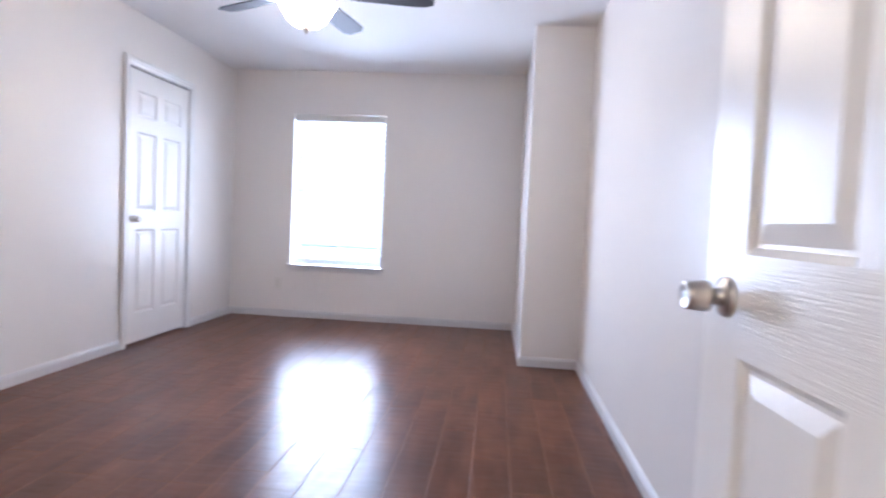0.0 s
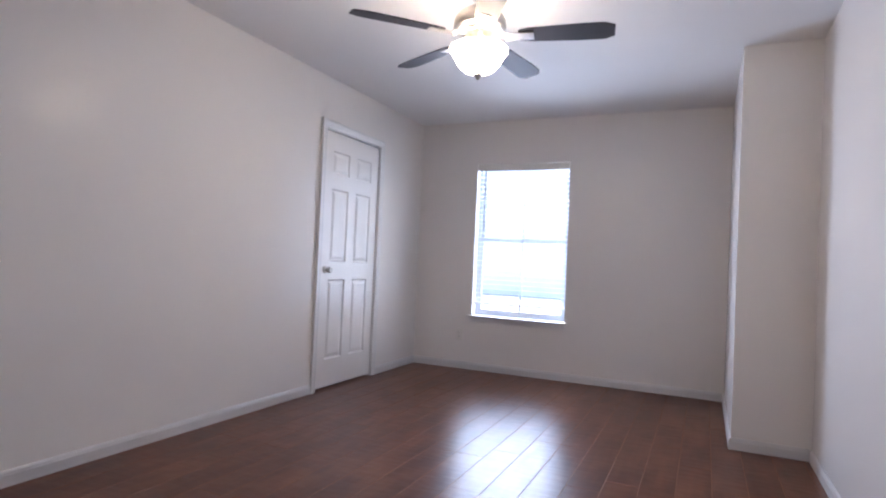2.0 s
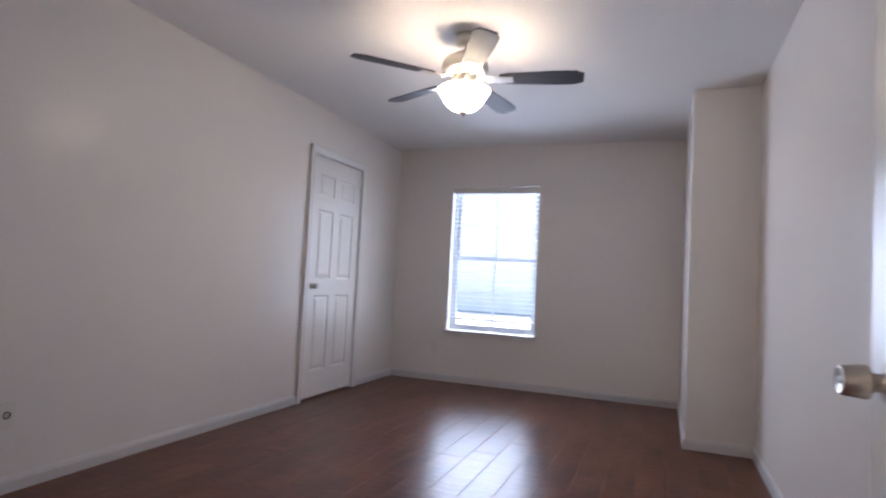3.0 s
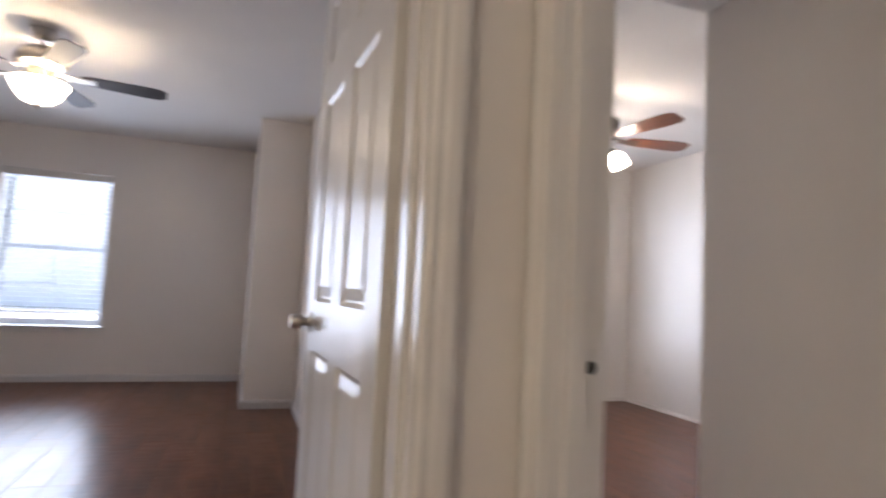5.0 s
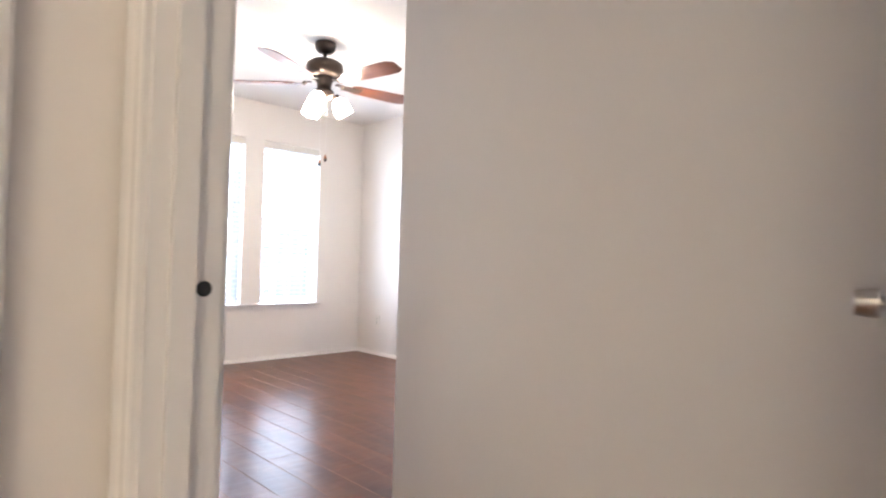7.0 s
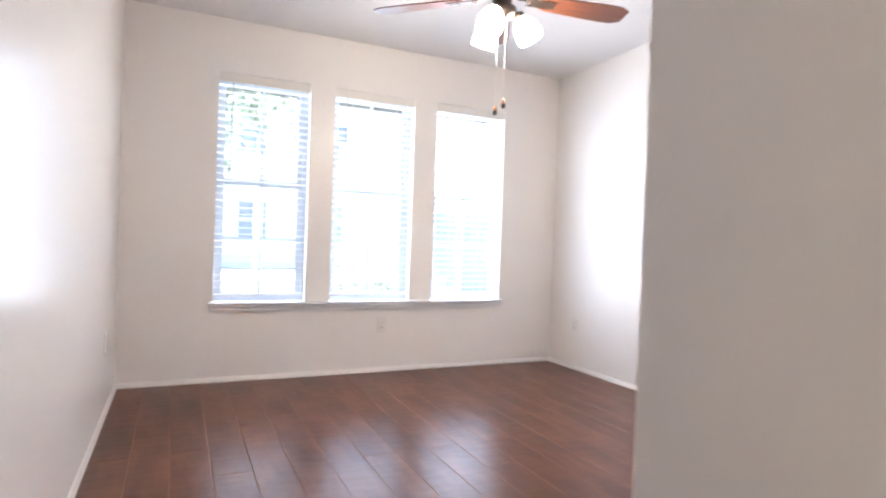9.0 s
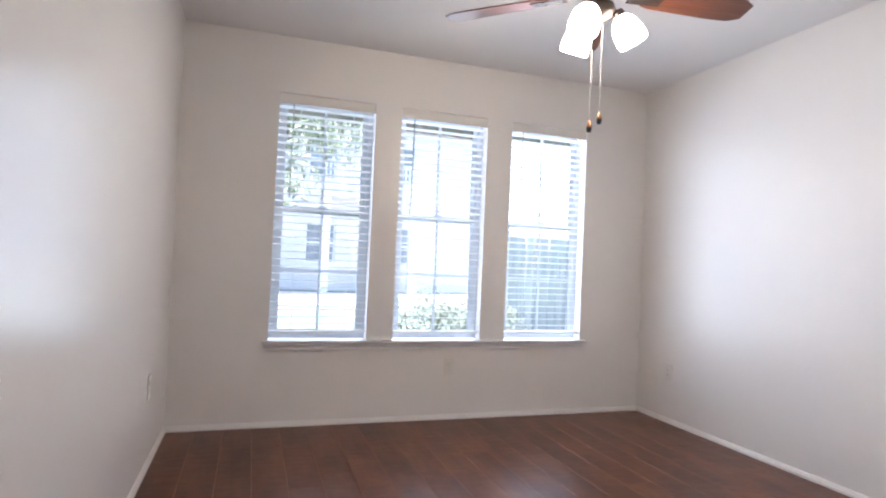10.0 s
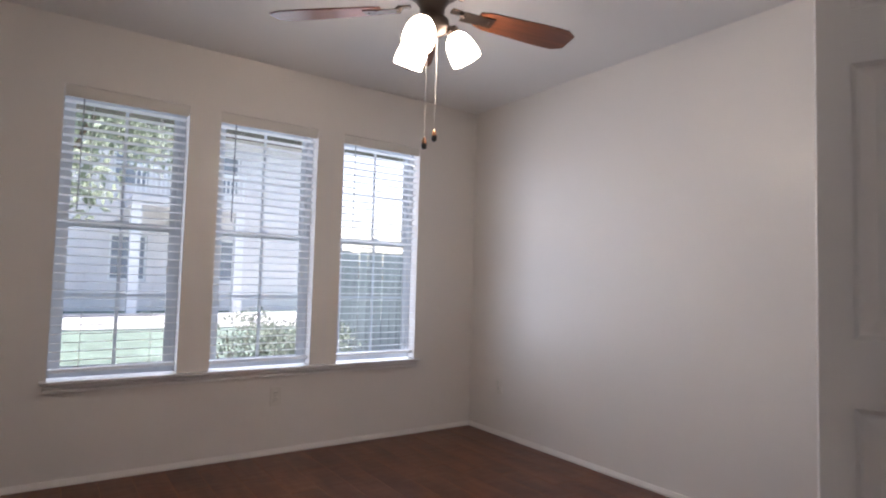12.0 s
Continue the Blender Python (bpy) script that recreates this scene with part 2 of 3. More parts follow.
def solid(axis, a0, a1, u0, u1, z0, z1, holes=()):
    """An upright slab a0..a1 thick on the given axis, from u0 to u1 along the other, with openings through it."""
    bm = bmesh.new()
    us = sorted({u0, u1, *[h[0] for h in holes], *[h[1] for h in holes]})
    zs = sorted({z0, z1, *[h[2] for h in holes], *[h[3] for h in holes]})
    full = lambda i, k: 0 <= i < len(us) - 1 and 0 <= k < len(zs) - 1 and not any(
        h[0] <= (us[i] + us[i + 1]) / 2 <= h[1] and h[2] <= (zs[k] + zs[k + 1]) / 2 <= h[3] for h in holes)
    made = {}

    def v(a, u, z):
        key = (a, u, z)
        if key not in made:
            made[key] = bm.verts.new((a, u, z) if axis == "x" else (u, a, z))
        return made[key]

    for i in range(len(us) - 1):
        for k in range(len(zs) - 1):
            if not full(i, k):
                continue
            p, q, s, t = us[i], us[i + 1], zs[k], zs[k + 1]
            for a in (a0, a1):
                bm.faces.new([v(a, p, s), v(a, q, s), v(a, q, t), v(a, p, t)])
            for di, dk, e0, e1 in ((-1, 0, (p, s), (p, t)), (1, 0, (q, s), (q, t)), (0, -1, (p, s), (q, s)), (0, 1, (p, t), (q, t))):
                if not full(i + di, k + dk):
                    bm.faces.new([v(a0, *e0), v(a1, *e0), v(a1, *e1), v(a0, *e1)])
    return bm


CASING = [(0.0, 0.0), (0.0, 0.009), (0.008, 0.013), (0.020, 0.012), (0.028, 0.016), (0.046, 0.018), (0.055, 0.016), (0.058, 0.010), (0.058, 0.0)]


def casing(axis, face, way, u0, u1, h, profile=CASING, reveal=0.006):
    """Mitred moulding round a door opening on a wall's face; way is the side to which it stands out."""
    bm = bmesh.new()
    rows = []
    for a, d in profile:
        a += reveal
        row = []
        for u, z in ((u0 - a, 0), (u0 - a, h + a), (u1 + a, h + a), (u1 + a, 0)):
            row.append(bm.verts.new((face + way * d, u, z) if axis == "x" else (u, face + way * d, z)))
        rows.append(row)
    for r, s in zip(rows, rows[1:] + rows[:1]):
        for i in range(3):
            bm.faces.new([r[i], r[i + 1], s[i + 1], s[i]])
    bm.faces.new([r[0] for r in rows])
    bm.faces.new([r[3] for r in rows])
    return bm


def jamb(axis, a0, a1, u0, u1, h, stop):
    """Lining boards of a door opening with the stop strip at the place stop across the wall."""
    bm = bmesh.new()
    t = 0.019

    def b(p0, p1, q0, q1, z0, z1):
        box(bm, p0, p1, q0, q1, z0, z1) if axis == "x" else box(bm, q0, q1, p0, p1, z0, z1)

    b(a0, a1, u0 - t, u0, 0, h + t)
    b(a0, a1, u1, u1 + t, 0, h + t)
    b(a0, a1, u0, u1, h, h + t)
    b(stop, stop + 0.032, u0, u0 + 0.011, 0, h)
    b(stop, stop + 0.032, u1 - 0.011, u1, 0, h)
    b(stop, stop + 0.032, u0 + 0.011, u1 - 0.011, h - 0.011, h)
    return bm


BASE_A = [(0, 0.0), (0.014, 0.0), (0.014, 0.0493), (0.011, 0.0537), (0.011, 0.0581), (0.008, 0.0634), (0.005, 0.0678), (0, 0.0695)]
BASE_B = [(0, 0), (0.016, 0), (0.016, 0.012), (0.012, 0.018), (0.010, 0.022), (0.006, 0.029), (0, 0.031)]


def skirting(a, b, normal, profile):
    """A run of skirting from a to b on the floor, standing out along normal."""
    bm = bmesh.new()
    n = Vector((*normal, 0))
    ends = []
    for e in (a, b):
        ends.append([bm.verts.new(Vector((*e, 0)) + n * d + Vector((0, 0, z))) for d, z in profile])
    k = len(profile)
    for i in range(k):
        bm.faces.new([ends[0][i], ends[0][(i + 1) % k], ends[1][(i + 1) % k], ends[1][i]])
    bm.faces.new(ends[0])
    bm.faces.new(ends[1])
    return bm


# ---- plan ----
H = 2.44
AX0, AX1, AY0, AY1 = -2.66, 0.625, 0.155, 5.615
COLX, COLY = 0.21, 4.227
BX0, BX1, BY0, BY1 = 0.730, 4.024, 0.847, 4.275
SLABX, SOFFIT = 1.737, 2.16
WA = (-2.04, -1.126, 0.53, 2.02)
WB = [(1.29, 1.903, 0.535, 2.085), (2.08, 2.70, 0.535, 2.085), (2.887, 3.50, 0.535, 2.085)]
DA0, DA1 = -0.395, 0.382
DB0, DB1 = -0.889, -0.050
CD0, CD1 = 3.96, 4.757
DH = 2.04
J = 0.019

setting("wall_north_a", solid("y", AY1, AY1 + 0.15, AX0 - 0.12, COLX, 0, H, [WA]), WALL, "white painted plaster wall with one window opening", "wall")
setting("wall_west_a", solid("x", AX0 - 0.12, AX0, AY0, AY1, 0, H, [(CD0 - J, CD1 + J, 0, DH + J)]), WALL, "white painted plaster wall with a closet doorway", "wall")
setting("wall_south_a", solid("y", 0.02, AY0, AX0 - 0.12, 0.590, 0, H, [(DA0 - J, DA1 + J, 0, DH + J)]), WALL, "white painted partition wall with a bedroom doorway", "wall")
setting("wall_between", solid("x", AX1, BX0, AY0, COLY, 0, H), WALL, "white satin painted partition wall between two bedrooms", "wall")
setting("wall_column", boxed(COLX, BX0, COLY, AY1 + 0.15, 0, H), WALL, "boxed-out white plaster wall corner", "wall")
setting("wall_doorway_b", solid("x", 0.590, 0.672, -2.6, AY0, 0, H, [(DB0 - J, DB1 + J, 0, DH + J)]), WALL, "white painted hall wall with an open doorway", "wall")
setting("wall_north_b", solid("y", BY1, BY1 + 0.15, BX0, BX1 + 0.12, 0, H, WB), WALL, "white painted plaster wall with three window openings", "wall")
setting("wall_east_b", solid("x", BX1, BX1 + 0.12, BY0 - 0.1, BY1, 0, H), WALL, "white satin painted plaster wall", "wall")
setting("wall_south_b", solid("y", BY0 - 0.1, BY0, SLABX + 0.1, BX1, 0, H, [(2.40, 2.79, 0, DH)]), WALL, "white painted wall with a narrow closet opening", "wall")
setting("wall_entry_east", solid("x", SLABX, SLABX + 0.1, -1.06, BY0, 0, H), WALL, "plain white painted wall end beside the entry", "wall")
setting("wall_entry_south", solid("y", -1.06, -0.99, 0.672, SLABX, 0, H), WALL, "plain white painted wall", "wall")
setting("soffit", boxed(0.672, SLABX, -0.99, BY0 - 0.002, SOFFIT, H), WALL, "lowered white ceiling box over the room entry", "ceiling")
setting("wall_closet_back", boxed(SLABX + 0.1, BX1 + 0.12, 0.15, 0.25, 0, H), WALL, "plain white closet back wall", "wall")
setting("wall_closet_east", boxed(3.3, 3.4, 0.25, BY0 - 0.1, 0, H), WALL, "plain white closet side wall", "wall")
setting("wall_closet_a_back", boxed(AX0 - 0.9, AX0 - 0.8, CD0 - 0.4, CD1 + 0.4, 0, H), WALL, "plain white closet back wall", "wall")
setting("wall_closet_a_south", boxed(AX0 - 0.8, AX0 - 0.12, CD0 - 0.4, CD0 - 0.3, 0, H), WALL, "plain white closet side wall", "wall")
setting("wall_closet_a_north", boxed(AX0 - 0.8, AX0 - 0.12, CD1 + 0.3, CD1 + 0.4, 0, H), WALL, "plain white closet side wall", "wall")
setting("wall_hall_south", boxed(-3.4, 0.590, -2.6, -2.5, 0, H), WALL, "plain white hall wall", "wall")
setting("wall_hall_west", boxed(-3.4, -3.3, -2.5, 0.02, 0, H), WALL, "plain white hall wall", "wall")
setting("ceiling_a", boxed(AX0 - 0.95, 0.675, 0.075, AY1 + 0.15, H, H + 0.1), CEIL, "flat white textured bedroom ceiling", "ceiling")
setting("ceiling_b", boxed(0.675, BX1 + 0.12, -1.06, BY1 + 0.15, H, H + 0.1), CEIL, "flat white textured bedroom ceiling", "ceiling")
setting("ceiling_hall", boxed(-3.4, 0.675, -2.6, 0.075, H, H + 0.1), CEIL, "flat white hall ceiling", "ceiling")
setting("roof_deck", boxed(-4.2, 5.6, -2.9, 6.7, H + 0.102, H + 0.35), ROOFM, "grey shingle roof deck over the rooms", "roof")

# door linings and mouldings
for nm, a in (("a", ("y", 0.012, AY0 + 0.008, DA0, DA1, DH, 0.058)), ("b", ("x", 0.582, 0.680, DB0, DB1, DH, 0.610)), ("closet", ("x", AX0 - 0.128, AX0 + 0.008, CD0, CD1, DH, AX0 - 0.075))):
    setting("door_frame_" + nm, jamb(*a), TRIM, "white gloss painted door lining with stop strip", "door frame")
for nm, a in (("hall_a", ("y", 0.012, -1, DA0, DA1, DH)), ("room_a", ("y", AY0 + 0.008, 1, DA0, DA1, DH)), ("hall_b", ("x", 0.582, -1, DB0, DB1, DH)), ("room_b", ("x", 0.680, 1, DB0, DB1, DH)), ("closet_a", ("x", AX0 + 0.008, 1, CD0, CD1, DH))):
    setting("trim_" + nm, casing(*a), TRIM, "white gloss moulded door casing", "trim")

# skirting boards
RUNS = [("west_south", (AX0, AY0), (AX0, CD0 - 0.064), (1, 0), BASE_A), ("west_north", (AX0, CD1 + 0.064), (AX0, AY1), (1, 0), BASE_A),
        ("north", (AX0 + 0.014, AY1), (COLX - 0.014, AY1), (0, -1), BASE_A), ("column_side", (COLX, AY1), (COLX, COLY - 0.014), (-1, 0), BASE_A),
        ("column_front", (COLX, COLY), (AX1 - 0.014, COLY), (0, -1), BASE_A), ("east", (AX1, COLY), (AX1, AY0), (-1, 0), BASE_A),
        ("south", (AX0 + 0.014, AY0), (DA0 - 0.064, AY0), (0, 1), BASE_A), ("b_west", (BX0, BY1), (BX0, AY0), (1, 0), BASE_B),
        ("b_north", (BX0 + 0.016, BY1), (BX1 - 0.016, BY1), (0, -1), BASE_B), ("b_east", (BX1, BY1), (BX1, BY0), (-1, 0), BASE_B),
        ("b_south", (2.80, BY0), (BX1 - 0.016, BY0), (0, 1), BASE_B), ("entry", (SLABX, BY0), (SLABX, -0.99), (-1, 0), BASE_B)]
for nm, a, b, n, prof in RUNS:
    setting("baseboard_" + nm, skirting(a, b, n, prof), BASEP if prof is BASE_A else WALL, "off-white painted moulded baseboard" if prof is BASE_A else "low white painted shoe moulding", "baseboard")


# ---- windows ----
def window(name, x0, x1, z0, z1, y, label, meet=0.533):
    """A single-hung window with a grid in each sash, set at the outer side of the opening; y is its inner face."""
    w = thing(name, pose((x0 + x1) / 2, y, z0), label, "window", kind="structure")
    hw, h = (x1 - x0) / 2, z1 - z0
    f = 0.028
    part("window_frame", solid("y", 0, 0.06, -hw, hw, 0, h, [(-hw + f, hw - f, f, h - f)]), VINYL, w)
    mid = h * meet
    for nm, za, zb, ya in (("lower_sash", f, mid + 0.02, 0.006), ("upper_sash", mid - 0.018, h - f, 0.032)):
        s = 0.030
        sash = part(nm, solid("y", ya, ya + 0.024, -hw + f, hw - f, za, zb, [(-hw + f + s, hw - f - s, za + s, zb - s)]), VINYL, w)
        part("muntin", boxed(-0.008, 0.008, ya + 0.004, ya + 0.018, za + s, zb - s), VINYL, sash)
        zc = (za + zb) / 2
        part("muntin", boxed(-hw + f + s, hw - f - s, ya + 0.005, ya + 0.017, zc - 0.008, zc + 0.008), VINYL, sash)
        pane = part("pane", boxed(-hw + f + s, hw - f - s, ya + 0.009, ya + 0.013, za + s, zb - s), GLASS, sash, "clear window glass")
        pane.visible_shadow = False
    part("latch", boxed(-0.03, 0.03, -0.008, 0.006, mid + 0.02, mid + 0.032, bevel=0.002), VINYL, w)
    return w


window("window_1", *WA, AY1 + 0.085, "single-hung white framed window with grid", 0.505)
for i, wb in enumerate(WB):
    window("window_%d" % (i + 2), *wb, BY1 + 0.085, "narrow single-hung white framed window with grid")


def sill(name, x0, x1, y, z, label):
    """A stool with a rounded nose that runs into the openings, over a stepped apron."""
    bm = bmesh.new()
    box(bm, x0 - 0.03, x1 + 0.03, y - 0.048, y, z - 0.015, z + 0.002, bevel=0.005)
    box(bm, x0 - 0.014, x1 + 0.014, y - 0.008, y, z - 0.062, z - 0.0152)
    box(bm, x0 - 0.018, x1 + 0.018, y - 0.028, y - 0.0082, z - 0.036, z - 0.020, bevel=0.004)
    box(bm, x0 - 0.016, x1 + 0.016, y - 0.018, y - 0.0082, z - 0.060, z - 0.041, bevel=0.003)
    return setting(name, bm, TRIM, label, "window sill")


sill("window_sill_1", WA[0], WA[1], AY1, WA[2], "white painted window sill with moulded apron")
sill("window_sill_2", WB[0][0], WB[2][1], BY1, WB[0][2], "long white painted sill under three windows")
for i, wb in enumerate([WA] + WB):
    y = (AY1 if i == 0 else BY1)
    setting("sill_board_%d" % (i + 1), boxed(wb[0] + 0.001, wb[1] - 0.001, y, y + 0.085, wb[2], wb[2] + 0.003), TRIM, "white painted inner sill board", "window sill")


SLAT_ME = {}


def slat_mesh(w):
    if w not in SLAT_ME:
        bm = bmesh.new()
        prof = [(-0.025, 0), (-0.012, 0.0016), (0, 0.0022), (0.012, 0.0016), (0.025, 0)]
        up = [[bm.verts.new((x, y, z + 0.0012)) for y, z in prof] for x in (-w / 2, w / 2)]
        dn = [[bm.verts.new((x, y, z - 0.0012)) for y, z in prof] for x in (-w / 2, w / 2)]
        for s in (up, dn):
            for i in range(4):
                bm.faces.new([s[0][i], s[0][i + 1], s[1][i + 1], s[1][i]])
        for i in (0, 4):
            bm.faces.new([up[0][i], up[1][i], dn[1][i], dn[0][i]])
        SLAT_ME[w] = mesh_of(bm, SLAT, "slat")
    return SLAT_ME[w]


def blind(x0, x1, z0, z1, y, drop, lean, label, tilt=-5):
    """A lowered horizontal blind with open slats; drop is the gap over the sill, lean the tilt of its bottom rail in degrees."""
    b = thing("window_blind", pose((x0 + x1) / 2, y + 0.040, z1), label, "blind", "horizontal window blinds")
    w = round(x1 - x0 - 0.012, 3)
    part("valance", boxed(-w / 2 - 0.003, w / 2 + 0.003, -0.036, -0.026, -0.066, -0.003, bevel=0.003), PLATE, b, "flat white valance strip")
    part("headrail", boxed(-w / 2, w / 2, -0.022, 0.026, -0.042, -0.002), SLAT, b)
    h = z1 - z0
    n = int((h - 0.082 - drop - 0.02) / 0.0455)
    for i in range(n):
        s = new("slat", slat_mesh(w))
        s.parent = b
        low = i / (n - 1)
        s.matrix_basis = pose(0, 0.0, -0.082 - i * 0.0455 - low * 0.004, random.uniform(-1.8, 1.8) + tilt, lean * low ** 6 + random.uniform(-0.1, 0.1), 0)
    zb = -0.082 - n * 0.0455 - 0.006
    part("bottom_rail", boxed(-w / 2, w / 2, -0.025, 0.025, -0.014, 0.006, bevel=0.004), SLAT, b, "thick blind bottom rail", at=pose(0, 0, zb, 0, lean, 0))
    for cx in (-w * 0.28, w * 0.28):
        for cy in (-0.026, 0.026):
            part("ladder_cord", rod(bmesh.new(), (cx, cy, -0.04), (cx, cy, zb), 0.0009, n=6), CORD, b)
    bm = rod(bmesh.new(), (-w / 2 + 0.085, -0.032, -0.06), (-w / 2 + 0.08, -0.040, -0.66), 0.0035, n=8)
    part("tilt_wand", bm, WAND, b, "thin clear plastic tilt wand")
    bm = rod(bmesh.new(), (w / 2 - 0.07, -0.032, -0.06), (w / 2 - 0.07, -0.034, -0.95), 0.0010, n=6)
    lathe(bm, [(0, 0.035), (0.004, 0.03), (0.007, 0.0), (0, -0.002)], 10, pose(w / 2 - 0.07, -0.034, -0.98))
    part("lift_cord", bm, CORD, b)
    return b


blind(*WA, AY1, 0.10, 0.0, "white horizontal slat blind lowered over the bedroom window", -3)
blind(*WB[0], BY1, 0.035, -0.9, "white slat blind with a slightly tilted bottom rail")
blind(*WB[1], BY1, 0.022, -0.2, "white horizontal slat blind over the middle window")
blind(*WB[2], BY1, 0.022, -0.2, "white horizontal slat blind beside the room corner")


# ---- doors ----
def knob_profile():
    return [(0.0, 0.058), (0.0145, 0.058), (0.0165, 0.060), (0.0185, 0.0595), (0.0200, 0.056), (0.0228, 0.031), (0.0222, 0.0275), (0.019, 0.0255), (0.0125, 0.024), (0.0120, 0.011), (0.0155, 0.0075), (0.026, 0.0055), (0.0285, 0.003), (0.0285, 0.0), (0, 0)]


def panel_mesh(w, h):
    bm = bmesh.new()
    for sgn in (-1, 1):
        rings = []
        for inset, depth in ((0.0, 0.0002), (0.010, 0.008), (0.016, 0.009), (0.042, 0.0025)):
            y = sgn * (0.0175 - depth)
            a, b = w / 2 - inset, h / 2 - inset
            rings.append([bm.verts.new(c) for c in ((-a, y, -b), (a, y, -b), (a, y, b), (-a, y, b))])
        for r, s in zip(rings, rings[1:]):
            for i in range(4):
                bm.faces.new([r[i], r[(i + 1) % 4], s[(i + 1) % 4], s[i]])
        bm.faces.new(rings[-1])
    return mesh_of(bm, DOOR, "panel")


def door(name, m, width, label, columns=2, knob=True, pin_side=1, kind="structure"):
    """A panelled leaf, 2.02 m high. Its hinge edge is the local z axis; it reaches along +x, 35 mm thick about y = 0."""
    d = thing(name, m, label, "door", kind=kind)
    h, z0 = 2.010, 0.018
    stile, mull = (0.112, 0.105) if columns == 2 else (0.062, 0.0)
    pw = (width - 2 * stile - (columns - 1) * mull) / columns
    rows = [(0.215, 0.845), (0.985, 1.565), (1.68, 1.865)]
    cols = [(stile + i * (pw + mull), stile + i * (pw + mull) + pw) for i in range(columns)]
    holes = [(c0, c1, z0 + r0, z0 + r1) for c0, c1 in cols for r0, r1 in rows]
    part("leaf", solid("y", -0.0175, 0.0175, 0.002, width, z0, z0 + h, holes), DOOR, d)
    lm = d.children[0].data
    lm.materials.append(RAILP)
    for f in lm.polygons:
        if stile < f.center.x < width - stile and not any(z0 + a < f.center.z < z0 + b for a, b in rows):
            f.material_index = 1
    for r0, r1 in rows:
        me = panel_mesh(pw, r1 - r0)
        for c0, c1 in cols:
            p = new("panel", me)
            p.parent = d
            p.matrix_basis = pose((c0 + c1) / 2, 0, z0 + (r0 + r1) / 2)
    if knob:
        for s in (-1, 1):
            k = part("knob", lathe(bmesh.new(), knob_profile(), 28, pose(width - 0.066, s * 0.0175, 0.94, -90 * s, 0, 0)), NICKEL, d, "satin nickel round door knob", smooth=True)
            part("keyhole", lathe(bmesh.new(), [(0, 0.0595), (0.005, 0.059), (0.005, 0.057)], 12, pose(width - 0.066, s * 0.0175, 0.94, -90 * s, 0, 0)), STEEL, k)
        part("latch_plate", boxed(width - 0.001, width + 0.0015, -0.0125, 0.0125, 0.91, 0.97), NICKEL, d)
    for z in (0.22, 1.02, 1.80):
        bm = boxed(0.0014, 0.0025, -0.015, 0.0172, z - 0.044, z + 0.044)
        rod(bm, (-0.004, pin_side * 0.0215, z - 0.047), (-0.004, pin_side * 0.0215, z + 0.047), 0.006, n=10)
        part("hinge", bm, TRIM, d, "painted butt hinge")
    return d


door("door_1", pose(DA1 - 0.001, AY0 + 0.030, 0, 0, 0, 93.0), DA1 - DA0 - 0.006, "white six-panel bedroom door standing open", pin_side=-1)
door("door_2", pose(0.690, DB0 + 0.015, 0, 0, 0, 12.7), DB1 - DB0 - 0.008, "white six-panel bedroom door standing open", pin_side=-1)
cd = door("door_3", pose(AX0 - 0.018, CD1 - 0.003, 0, 0, 0, -90), CD1 - CD0 - 0.006, "closed white six-panel closet door", pin_side=1)
part("hinge_stop", rod(boxed(-0.012, 0.004, 0.018, 0.03, 1.846, 1.852), (-0.004, 0.022, 1.85), (0.055, 0.058, 1.85), 0.004, n=8), STEEL, cd, "small metal hinge-pin door stop")
door("door_4", pose(2.782, BY0 + 0.045, 0, 0, 0, 116.5), 0.402, "narrow white panelled closet leaf standing open", columns=1, knob=False, pin_side=-1)

# strike plate hole in the doorway
st = thing("strike_plate", pose(0.655, DB1 - 0.0005, 0.94), "dark round latch hole with a painted plate in the lining", "strike plate", kind="structure")
part("plate", boxed(-0.013, 0.013, -0.0015, 0.0, -0.028, 0.028), TRIM, st)
part("hole", lathe(bmesh.new(), [(0, 0), (0.0100, 0), (0.0108, 0.0022), (0, 0.0022)], 20, pose(0, -0.0005, 0, 90, 0, 0)), DARK, st)


# ---- ceiling fans ----
def blade_mesh(mat, r0, r1, w0, w1):
    bm = bmesh.new()
    out = []
    n = 10
    for i in range(n + 1):
        f = i / n
        x = r0 + (r1 - r0) * f
        w = w0 + (w1 - w0) * min(1.0, f * 1.5)
        if f > 0.86:
            w *= math.sqrt(max(0.05, 1 - ((f - 0.86) / 0.145) ** 2)) * 0.5 + 0.5
        if f < 0.06:
            w *= 0.8
        out.append((x, w / 2))
    top = [[bm.verts.new((x, s * w, 0.003)) for s in (-1, 1)] for x, w in out]
    bot = [[bm.verts.new((x, s * w, -0.003)) for s in (-1, 1)] for x, w in out]
    for rows in (top, bot):
        for a, b in zip(rows, rows[1:]):
            bm.faces.new([a[0], a[1], b[1], b[0]])
    for s in (0, 1):
        for i in range(n):
            bm.faces.new([top[i][s], top[i + 1][s], bot[i + 1][s], bot[i][s]])
    for i in (0, n):
        bm.faces.new([top[i][0], top[i][1], bot[i][1], bot[i][0]])
    return mesh_of(bm, mat, "blade")


